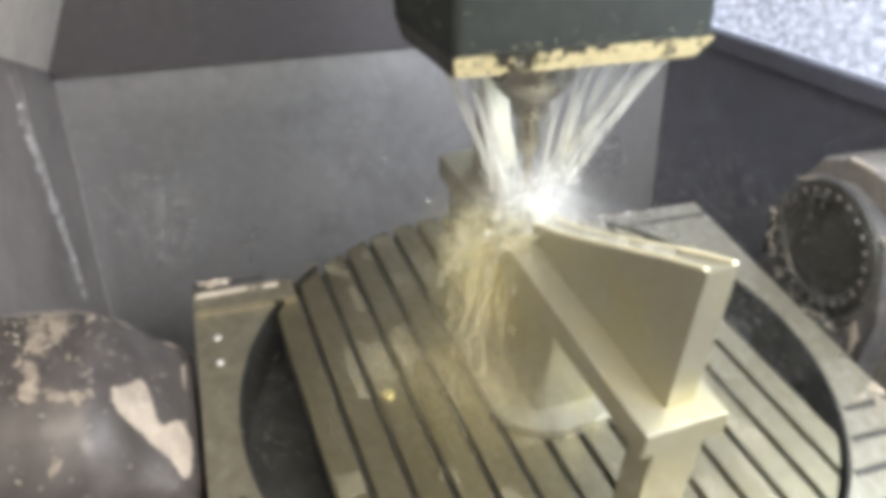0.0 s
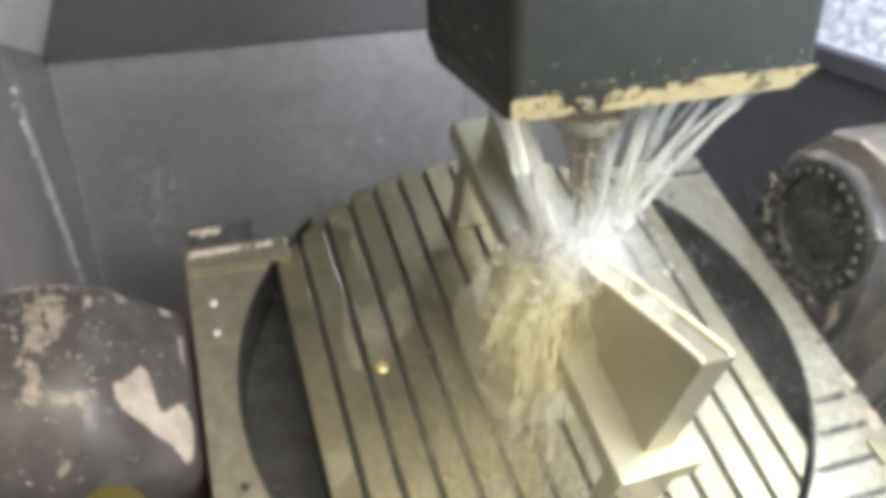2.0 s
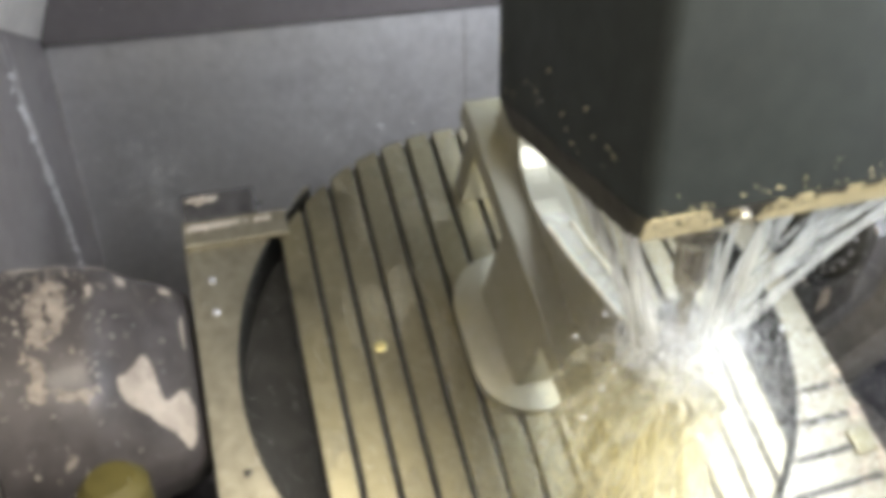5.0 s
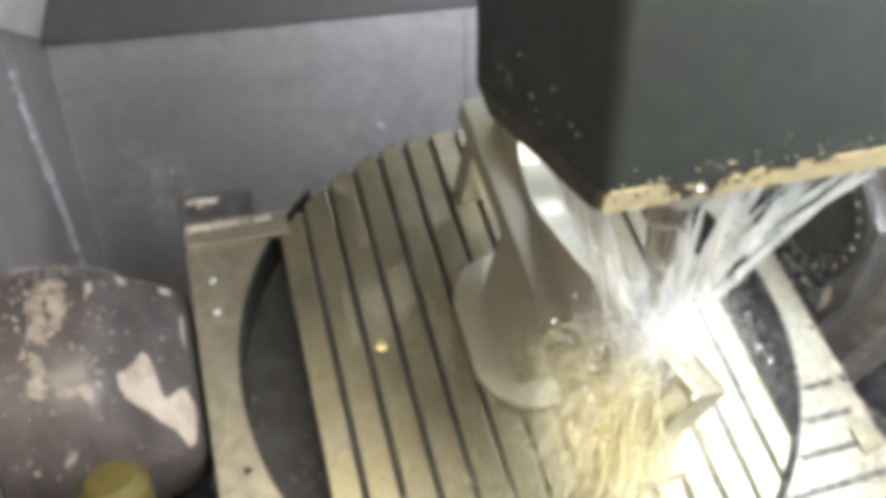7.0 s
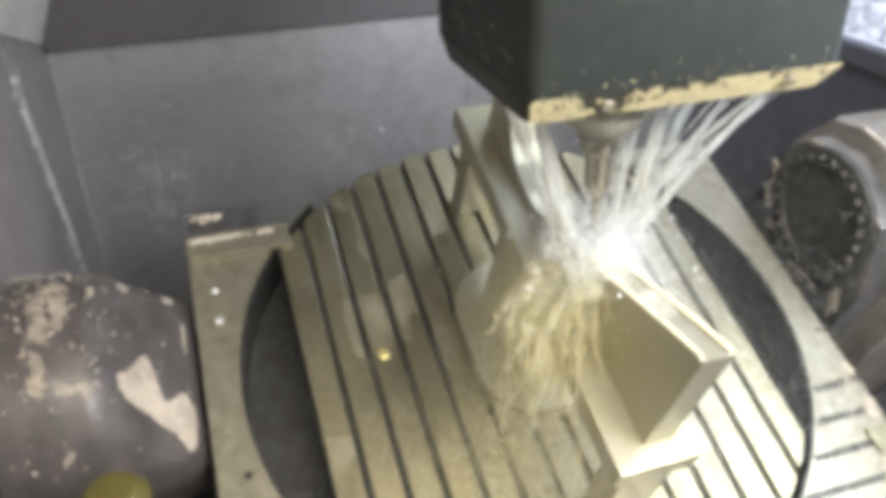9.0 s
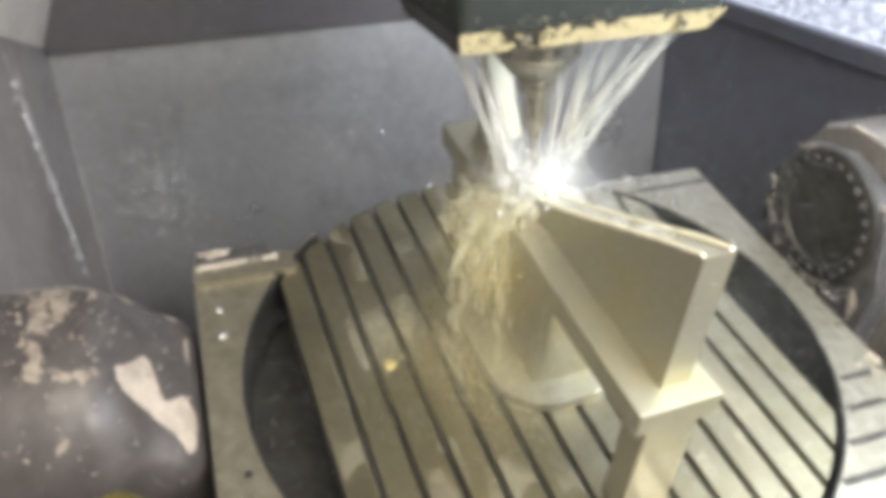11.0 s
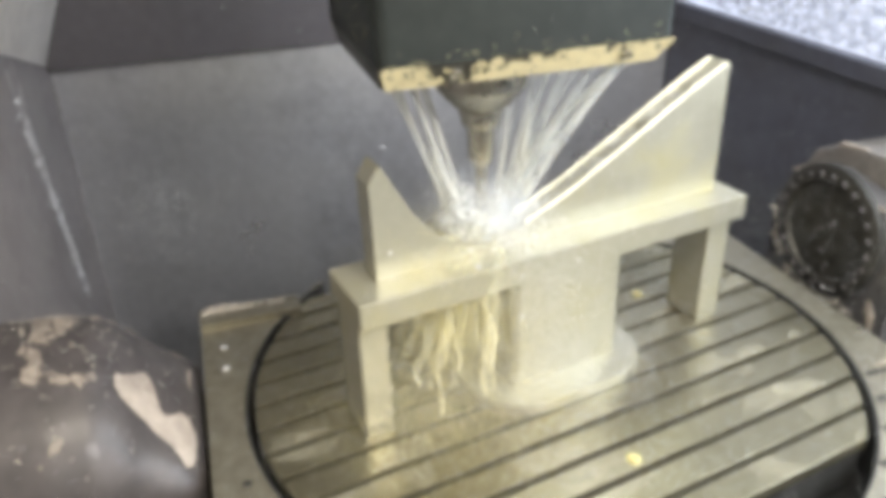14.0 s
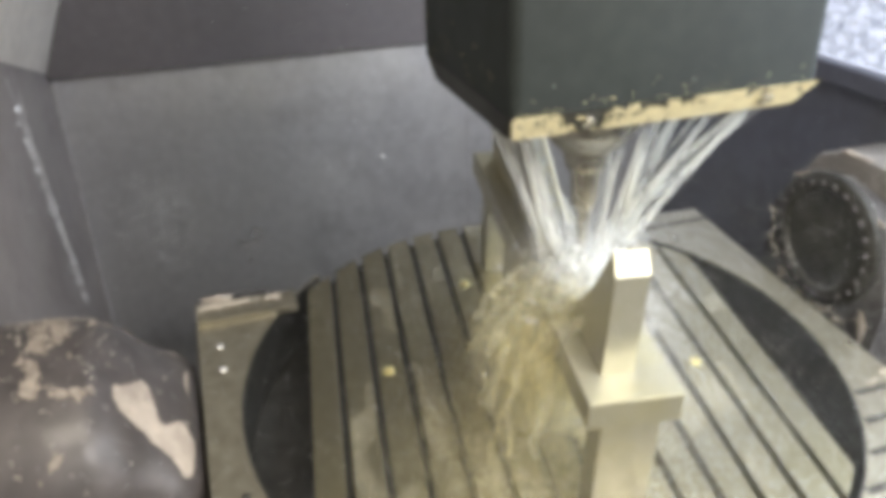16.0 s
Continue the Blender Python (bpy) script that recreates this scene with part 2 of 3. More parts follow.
def empty(name, label, category, group=""):
    return tagged(new(name), label, category, group)


# ---- enclosure ----
X0, X1, YB, YF, ZF, ZC = -0.60, 0.65, 0.745, -1.15, -0.75, 1.30


def setting(name, bm, mat, label, category="wall"):
    return tagged(part(name, bm, mat), label, category, kind="structure")


def enclosure():
    setting("wall_back", box(bmesh.new(), X0 - 0.04, X1 + 0.04, YB, YB + 0.03, ZF, 0.30), M["wall"], "brushed stainless steel back wall, wet and stained")
    slope = [(YF, ZF), (YB - 0.001, ZF), (YB - 0.001, 0.246), (-0.30, 0.566), (YF, 0.566)]
    setting("wall_left", profile_x(bmesh.new(), slope, X0 - 0.03, X0), M["side"], "grey splash panel with dried coolant streaks")
    setting("panel_left", box(bmesh.new(), X0 - 0.06, X0 - 0.031, YF, YB - 0.001, 0.2, ZC), M["tan"], "light upper side panel", "panel")
    # light cover that leans in over the splash panel, its lower edge rising towards the door
    bm = bmesh.new()
    ends = [[bm.verts.new((x, y, z + dz)) for x, dz in ((X0 - 0.03, 0.0), (X0 + 0.001, 0.0), (X0 + 0.125, 0.30), (X0 - 0.03, 0.30))] for y, z in ((YB - 0.002, 0.2465), (-0.30, 0.5665))]
    for k in range(4):
        bm.faces.new((ends[0][k], ends[0][(k + 1) % 4], ends[1][(k + 1) % 4], ends[1][k]))
    bm.faces.new(ends[0])
    bm.faces.new(ends[1][::-1])
    setting("trim_cover", bm, M["tan"], "light sloping cover above the splash panel", "panel")
    setting("wall_right", box(bmesh.new(), X1, X1 + 0.03, YF, YB - 0.001, ZF, 0.252), M["navy"], "dark navy splash panel")
    pane = setting("window_1", box(bmesh.new(), X1 + 0.012, X1 + 0.02, YF, YB - 0.001, 0.262, ZC), M["window"], "bright side window covered with coolant drops", "window")
    pane.visible_shadow = False
    setting("backdrop", box(bmesh.new(), X1 + 0.10, X1 + 0.11, YF, YB + 0.1, 0.1, ZC + 0.1), M["hall"], "bright blurred hall behind the side window", "backdrop")
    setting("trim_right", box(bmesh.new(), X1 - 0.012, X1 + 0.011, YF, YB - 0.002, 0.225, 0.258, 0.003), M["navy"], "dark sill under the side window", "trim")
    bm = bmesh.new()
    box(bm, X0 + 0.001, X1 - 0.001, 0.722, YB - 0.001, 0.238, ZC, 0.006)
    setting("trim_back", bm, M["beam"], "dark grey cover panel above the back wall", "panel")
    setting("floor", box(bmesh.new(), X0 - 0.03, X1 + 0.03, YF, YB, ZF - 0.03, ZF), M["pit"], "dark chip pan of the machine", "floor")
    setting("ceiling", box(bmesh.new(), X0 - 0.03, X1 + 0.03, YF, YB, ZC, ZC + 0.03), M["beam"], "dark sheet metal roof of the machine", "ceiling")
    setting("wall_front", box(bmesh.new(), X0 - 0.03, X1 + 0.03, YF - 0.03, YF, ZF, ZC), M["inner"], "grey sheet metal machine door", "wall")
    setting("panel_back", box(bmesh.new(), 0.180, X1 - 0.002, YB - 0.004, YB - 0.0005, ZF, 0.2375, 0.0015), M["wall"], "second brushed steel sheet with a folded edge", "panel")
    # dried coolant along the slanting fold of the left panel
    for shift, wide, seed in ((0.0, 0.020, 1.0), (0.040, 0.018, 4.0)):
        def fold(u, v):
            return Vector((X0 + 0.0005, 0.56 - 0.13 * v + shift * v * v + wide * (u - 0.5), -0.12 + 0.44 * v))

        bm = ragged(bmesh.new(), fold, lambda u, v: noise.noise(Vector((u * 4, v * 12, seed))) + 0.8 * noise.noise(Vector((u * 12, v * 50, seed + 2))) - 2.2 * abs(u - 0.5) > -0.02, 20, 180, Vector((0.0006, 0, 0)))
        tagged(part("coolant_streak", bm, M["streak"]), "pale dried coolant streak on the side panel", "streak", kind="stuff")
    setting("trim_corner", box(bmesh.new(), X0 + 0.0005, X0 + 0.0045, YB - 0.005, YB - 0.0005, ZF, 0.237, 0.001), M["streak"], "pale sealed seam in the corner", "trim")
    tagged(part("plug", turned(bmesh.new(), [(0.008, 0.0), (0.008, 0.002), (0.005, 0.003), (0.0, 0.003)], 20), M["wall"], smooth=True), "small round steel plug in the back wall", "plug").matrix_basis = pose(-0.008, YB, 0.005, 90, 0, 0)
    rng = random.Random(3)
    pts = [((rng.uniform(-0.5, 0.25), YB - 0.001, rng.gauss(0.05, 0.07)), (0, -1, 0)) for _ in range(60)]
    flakes("metal_chips", pts, 0.0042, M["drop"], rng, "single bright metal chips on the wall", "chips")
    pts = [((rng.gauss(-0.47, 0.06), YB - 0.001, rng.gauss(-0.06, 0.09)), (0, -1, 0)) for _ in range(420)]
    pts += [((rng.uniform(-0.5, 0.25), YB - 0.001, rng.gauss(0.03, 0.05)), (0, -1, 0)) for _ in range(110)]
    flakes("metal_chips", pts, 0.0030, M["drop"], rng, "tiny bright metal chips stuck to the wet wall", "chips")
    pts = []
    for _ in range(200):
        v = rng.random()
        pts.append(((X0 + 0.001, 0.56 - 0.13 * v + rng.gauss(0, 0.014), -0.12 + 0.40 * v), (1, 0, 0)))
    flakes("metal_chips", pts, 0.0052, M["drop"], rng, "white dried chips along the side panel", "chips")
    pts = [((X1 + 0.011, rng.uniform(-0.1, 0.6), rng.uniform(0.27, 0.6)), (-1, 0, 0)) for _ in range(700)]
    flakes("water_drops", pts, 0.004, M["drop"], rng, "coolant drops on the side window", "drops")


enclosure()

# ---- trunnion ----


def arc(cx, cy, r, a0, a1, n):
    return [(cx + r * math.cos(radians(a0 + (a1 - a0) * i / n)), cy + r * math.sin(radians(a0 + (a1 - a0) * i / n))) for i in range(n + 1)]


E, HT, RP = -0.050, 0.024, 0.362


def trunnion():
    """What stays upright on the carriage: the two pillars under the pivots."""
    base = empty("trunnion_base", "dark wet pillars under the tilting cradle, carried on the machine bed", "machine base")
    part("pillar", profile_x(bmesh.new(), [(0.20, -0.74), (0.20, -0.26), (0.14, -0.21), (-0.16, -0.21), (-0.27, -0.28), (-0.27, -0.74)], -0.596, -0.412, 0.012), M["grime"], base, "dark wet pillar", True)
    part("pillar", profile_x(bmesh.new(), [(0.20, -0.74), (0.20, -0.30), (-0.20, -0.30), (-0.20, -0.74)], 0.47, 0.636, 0.012), M["iron"], base, "dark wet pillar", True)
    bm = bmesh.new()
    turned(bm, [(0.022, -0.28), (0.022, 0.06), (0.030, 0.062), (0.030, 0.090), (0.020, 0.102), (0.0, 0.104)], 24, -0.475, -0.262)
    part("yellow_cap", bm, M["yellow"], base, "yellow plastic cap on a short pipe", True)
    return base


# half depth and height of the left pivot arm along x
ARM = ((-0.596, 0.158, 0.152), (-0.54, 0.156, 0.148), (-0.50, 0.146, 0.140), (-0.475, 0.136, 0.116), (-0.46, 0.130, 0.091), (-0.445, 0.128, 0.073),
       (-0.43, 0.124, 0.058), (-0.418, 0.117, 0.042), (-0.409, 0.105, 0.026))


def arm_point(x, a):
    """A point of the left pivot arm's skin: a runs over it from the back (0) to the front (180)."""
    for (xa, ba, ha), (xb, bb, hb) in zip(ARM, ARM[1:]):
        if xa <= x <= xb + 1e-6:
            k = (x - xa) / (xb - xa)
            b, h = ba + (bb - ba) * k, ha + (hb - ha) * k
    c, sn = math.cos(radians(a)), math.sin(radians(a))
    return Vector((x, b * c, h * sn if sn > 0 else (0.16 + 0.3 * h) * sn))


def left_arm(root):
    bm = bmesh.new()
    xs = [-0.596 + 0.187 * i / 22 for i in range(23)]
    loops = [[bm.verts.new(arm_point(x, 360 * k / 56)) for k in range(56)] for x in xs]
    for p, q in zip(loops, loops[1:]):
        for k in range(56):
            bm.faces.new((p[k], p[(k + 1) % 56], q[(k + 1) % 56], q[k]))
    bm.faces.new(loops[0])
    bm.faces.new(loops[-1][::-1])
    arm = part("pivot_arm", bm, M["drum"], root, "oily grey rounded pivot arm with worn patches", True)

    def on_arm(u, v):
        p = arm_point(-0.594 + 0.18 * u, 20 + 150 * v)
        return p + Vector((0, p.y, p.z)).normalized() * 0.0006

    def field(u, v, s, seed):
        return noise.noise(Vector((u * s, v * s * 1.4, seed))) + 0.6 * noise.noise(Vector((u * s * 3, v * s * 4, seed + 5)))

    def hump(u, v, cu, cv, ru, rv):
        return 1.6 * math.exp(-(((u - cu) / ru) ** 2) - ((v - cv) / rv) ** 2)

    def crusty(u, v):
        spread = hump(u, v, 0.30, 0.36, 0.14, 0.16) + hump(u, v, 0.24, 0.58, 0.04, 0.09) + hump(u, v, 0.46, 0.615, 0.14, 0.02) + hump(u, v, 0.02, 0.52, 0.03, 0.10)
        return 0.75 * field(u, v, 15, 1.0) + 0.75 * spread + 0.5 * hump(u, v, 0.33, 0.80, 0.09, 0.05) > 0.78

    def scraped(u, v):
        peaks = hump(u, v, 0.74, 0.61, 0.13, 0.062) + hump(u, v, 0.77, 0.55, 0.05, 0.07) + hump(u, v, 0.88, 0.69, 0.10, 0.055) + hump(u, v, 0.95, 0.73, 0.055, 0.12) - hump(u, v, 0.86, 0.55, 0.035, 0.07)
        spots = hump(u, v, 0.52, 0.29, 0.022, 0.04) + hump(u, v, 0.67, 0.17, 0.030, 0.04) + hump(u, v, 0.905, 0.12, 0.045, 0.04) + hump(u, v, 0.985, 0.34, 0.012, 0.09)
        return field(u, v, 9, 7.0) * 0.22 + peaks + spots > 0.75

    part("chip_crust", ragged(bmesh.new(), on_arm, crusty, 110, 130, Vector((0, -0.0003, 0.0012))), M["crust"], arm, "pale chip crust on the pivot arm")["kind"] = "stuff"
    part("worn_patch", ragged(bmesh.new(), on_arm, scraped, 110, 130, Vector((0, -0.0003, 0.0007))), M["scrape"], arm, "pale worn patches on the rounded arm")["kind"] = "stuff"
    rng = random.Random(6)
    bm = bmesh.new()
    for i in range(260):
        p = on_arm(min(0.98, abs(rng.gauss(0.25, 0.28))), min(0.95, abs(rng.gauss(0.30, 0.28))))
        s = rng.uniform(0.0005, 0.0016)
        blob(bm, p, s, s, s * 0.7, 0.4, 1, i)
    part("loose_swarf", bm, M["foam"], arm, "loose pale chips")["kind"] = "stuff"


PY, PZ = 0.017, 0.096


def right_pivot(root):
    # the body's colour is lighter than the plate's to paint its lit top
    body = [(0.165, -0.26), (0.165, 0.08), (0.125, 0.160), (0.071, 0.187), (-0.02, 0.196), (-0.10, 0.165), (-0.15, 0.08), (-0.15, -0.26)]
    part("pivot_body", profile_x(bmesh.new(), body, 0.505, 0.640, 0.014), M["body"], root, "worn grey faceted pivot body, coloured lighter as if lit", True)
    face = [(0.128, -0.26), (0.135, 0.085), (0.107, 0.143), (0.046, 0.163), (-0.065, 0.146), (-0.105, 0.040), (-0.105, -0.26)]
    plate = part("pivot_plate", profile_x(bmesh.new(), face, 0.46, 0.506, 0.006), M["iron"], root, "dark bearing plate with pale worn corners", True)
    bm = bmesh.new()
    turned(bm, [(0.096, 0.0), (0.096, 0.010), (0.090, 0.014), (0.074, 0.014), (0.070, 0.008), (0.0, 0.008)], 44)
    ring = part("round_cover", bm, M["chip"], root, "dark round bolted pivot cover", True)
    ring.matrix_basis = pose(0.461, PY, PZ - 0.012, 0, -90, 0)
    bm = bmesh.new()
    turned(bm, [(0.0042, 0.0), (0.0042, 0.003), (0.0034, 0.005)], 8)
    bolt = as_mesh("bolt", bm, M["grime"], True)
    for i in range(24):
        b = new("bolt", bolt)
        b.parent = ring
        b.matrix_basis = pose(0.082 * math.cos(i * math.pi / 12), 0.082 * math.sin(i * math.pi / 12), 0.0135)

    def under_cover(u, v):
        a, r = -2.1 + 2.0 * u, 0.093 + 0.045 * v
        return Vector((0.4595, PY + r * math.cos(a), PZ - 0.012 + r * math.sin(a)))

    bm = ragged(bmesh.new(), under_cover, lambda u, v: noise.noise(Vector((u * 12, v * 3, 2.0))) + 0.7 * noise.noise(Vector((u * 36, v * 9, 3.0))) > -0.12 + 0.85 * v - 0.25 * math.exp(-(((u - 0.3) / 0.15) ** 2)), 90, 16, Vector((-0.002, 0, 0)))
    part("chip_crust", bm, M["foam"], plate, "yellowish chip crust under the cover")["kind"] = "stuff"
    # pale worn corners
    for points, radii in ((((0.110, 0.141), (0.085, 0.1525), (0.046, 0.163)), (0.0015, 0.0042, 0.0020)),
                          (((0.010, 0.158), (-0.030, 0.153), (-0.063, 0.147)), (0.0012, 0.0040, 0.0026)),
                          (((-0.072, 0.020), (-0.080, 0.000), (-0.086, -0.030)), (0.004, 0.009, 0.002))):
        bm = tube(bmesh.new(), [Vector((0.4612, y, z)) for y, z in points], radii, 8)
        for v in bm.verts:
            v.co.x = 0.4605 + (v.co.x - 0.4612) * 0.3
        part("worn_edge", bm, M["scrape"], plate, "pale worn edge of the bearing plate")
    part("worn_edge", tube(bmesh.new(), [Vector((0.512, 0.085, 0.180)), Vector((0.508, 0.070, 0.186)), Vector((0.512, 0.030, 0.190))], [0.002, 0.004, 0.0015], 8), M["scrape"], plate, "pale worn edge of the pivot body")
    rng = random.Random(16)
    bm = bmesh.new()
    for i in range(90):
        s = rng.uniform(0.0006, 0.0022)
        blob(bm, (0.4596, rng.gauss(0.02, 0.05), rng.gauss(-0.01, 0.045)), s * 0.5, s, s, 0.4, 1, i)
    blob(bm, (0.459, 0.037, -0.015), 0.002, 0.007, 0.006, 0.5, 2, 4)
    part("loose_swarf", bm, M["foam"], plate, "loose pale chips stuck to the plate")["kind"] = "stuff"


def cradle():
    root = empty("cradle", "tilting steel cradle with dark pivot arms under the rotary table", "cradle")
    left_arm(root)
    right_pivot(root)
    for side in (-1, 1):
        a = math.degrees(math.asin((0.24 - E) / RP))
        bm = bmesh.new()
        if side < 0:
            out = arc(0, E, RP, 180 - math.degrees(math.asin((0.233 - E) / RP)), 270 - 12, 40) + [(-0.075, -0.42), (-0.402, -0.42), (-0.402, 0.198), (-0.262, 0.198), (-0.235, 0.233)]
        else:
            out = [(0.400, 0.24), (0.400, -0.42), (0.075, -0.42)] + arc(0, E, RP, -90 + 12, a, 40)
        prism(bm, out, -0.06, HT, 0.0015)
        part("side_plate", bm, M["cradle"], root, "ground steel side plate with a round cut-out", False)
    # raised ledge at the back left
    bm = bmesh.new()
    box(bm, -0.401, -0.268, 0.158, 0.197, HT - 0.002, HT + 0.009, 0.002)
    part("ledge", bm, M["cradle"], root, "raised steel ledge with a bright edge")
    for x, y, mat, label in ((-0.375, 0.110, "flake", "small bright screw"), (-0.375, 0.064, "flake", "small bright screw"), (-0.368, -0.143, "chip", "small dark screw")):
        part("screw", turned(bmesh.new(), [(0.0048, HT - 0.001), (0.0048, HT + 0.0015), (0.0036, HT + 0.0025), (0.0, HT + 0.0025)], 14, x, y), M[mat], root, label, True)
    bm = bmesh.new()
    rng = random.Random(8)
    for i in range(60):
        blob(bm, (rng.uniform(-0.395, -0.29), 0.186 + rng.gauss(0, 0.002), HT + 0.0095), rng.uniform(0.002, 0.005), 0.002, 0.002, 0.4, 1, i)
    part("chip_crust", bm, M["foam"], root, "line of pale chips on the ledge")["kind"] = "stuff"
    part("rear_web", box(bmesh.new(), -0.401, -0.30, 0.197, 0.27, -0.06, -0.006, 0.004), M["iron"], root, "dark web behind the ledge")
    part("chip_lump", blob(bmesh.new(), (-0.372, 0.255, -0.003), 0.016, 0.005, 0.006, 0.8, 3, 9), M["foam"], root, "pale lump of chips", True)
    # cross slots in the right plate: thin dark strips whose colour paints the grooves' shade
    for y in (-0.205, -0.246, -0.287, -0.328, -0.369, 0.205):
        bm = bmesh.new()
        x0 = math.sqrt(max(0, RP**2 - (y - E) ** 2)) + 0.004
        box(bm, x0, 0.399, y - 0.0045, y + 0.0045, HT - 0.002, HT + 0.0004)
        part("cross_slot_shade", bm, M["slot"], root)
    part("clamp_plate", box(bmesh.new(), 0.362, 0.392, -0.300, -0.268, HT, HT + 0.006, 0.0015), M["table"], root, "small square clamp plate")
    bm = ragged(bmesh.new(), lambda u, v: Vector((0.30 + 0.10 * u, -0.18 - 0.24 * v, HT)),
                lambda u, v: noise.noise(Vector((u * 6, v * 12, 1.0))) + 0.6 * noise.noise(Vector((u * 20, v * 44, 3.0))) + 1.6 * (u - 0.9) + 0.4 * v > 0.1, 50, 110, Vector((0, 0, 0.0018)))
    part("chip_crust", bm, M["crust"], root, "pale chips gathered on the side plate")["kind"] = "stuff"
    # thin ring added to paint the cut-out's wall as dark as its shade
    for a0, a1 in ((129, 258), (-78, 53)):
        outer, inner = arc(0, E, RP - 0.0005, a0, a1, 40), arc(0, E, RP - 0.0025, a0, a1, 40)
        part("pit_shade_wall", prism(bmesh.new(), outer + inner[::-1], -0.061, HT - 0.002), M["pit"], root, "wet wall of the round cut-out, darkened as if in shade")
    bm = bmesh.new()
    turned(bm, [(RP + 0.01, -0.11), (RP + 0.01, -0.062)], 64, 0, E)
    part("pan", bm, M["pit"], root, "wet pan under the table, shade put into its black colour", True)
    return root


R, PITCH, FLAT = 0.350, 0.041, 0.282


def rotary_table():
    """Its own axis is z; slots run along its y."""
    root = empty("rotary_table", "round steel rotary table with parallel slots and two flats, wet", "rotary table")
    # body below the slats; its near-black colour paints the shade in the slots
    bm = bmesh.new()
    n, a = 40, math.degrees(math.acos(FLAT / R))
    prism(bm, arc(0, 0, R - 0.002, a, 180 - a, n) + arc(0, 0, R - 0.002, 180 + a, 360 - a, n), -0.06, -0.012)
    part("body", bm, M["pit"], root, "table body, coloured near black for the shade in the slots")
    edges = [-FLAT] + [i * PITCH for i in range(-6, 7)] + [FLAT]
    for i, (l, r) in enumerate(zip(edges, edges[1:])):
        l2, r2 = (l if i == 0 else l + 0.0042), (r if i == 13 else r - 0.0042)
        xs = [l2 + (r2 - l2) * k / 6 for k in range(7)]
        top = [(x, math.sqrt(R * R - x * x)) for x in xs]
        bm = bmesh.new()
        prism(bm, [(x, -y) for x, y in top] + top[::-1], -0.013, 0.0, 0.0012)
        part("slat", bm, M["table"], root)
    # thin coolant that stands and runs on the slats
    for seed, limit, name, label in ((1.0, 0.30, "coolant_puddle", "thin puddles of coolant on the slats"), (6.0, 0.52, "coolant_foam", "foamy ridges of running coolant")):
        def wet(u, v):
            x, y = (u - 0.5) * 2 * FLAT, (v - 0.5) * 2 * R
            if math.hypot(x, y) > R - 0.006 or abs(x) > FLAT - 0.004 or abs((x + PITCH / 2) % PITCH - PITCH / 2) < 0.0055:
                return False
            bend = 0.5 * noise.noise(Vector((x * 9, y * 9, seed + 3)))
            return noise.noise(Vector((x * 15 + bend, y * 8 + bend, seed))) + 0.5 * noise.noise(Vector((x * 40, y * 22 + 2 * bend, seed + 1))) > limit

        bm = ragged(bmesh.new(), lambda u, v: Vector(((u - 0.5) * 2 * FLAT, (v - 0.5) * 2 * R, 0.0)), wet, 200, 220, Vector((0, 0, 0.0009 if seed < 2 else 0.0016)))
        part(name, bm, M["puddle"], root, label, True)["kind"] = "stuff"
    bm = bmesh.new()
    turned(bm, [(0.0075, 0.0), (0.0075, 0.002), (0.006, 0.003), (0.0, 0.003)], 16)
    plug = as_mesh("plug", bm, M["brass"], True)
    for x, y in ((-0.188, 0.022), (0.188, -0.022), (0.062, -0.19)):
        b = new("plug", plug)
        b.parent = root
        b.location = (x, y, 0)
    return root


def rounded(x0, x1, y0, y1, r, n=8):
    return arc(x1 - r, y0 + r, r, -90, 0, n) + arc(x1 - r, y1 - r, r, 0, 90, n) + arc(x0 + r, y1 - r, r, 90, 180, n) + arc(x0 + r, y0 + r, r, 180, 270, n)


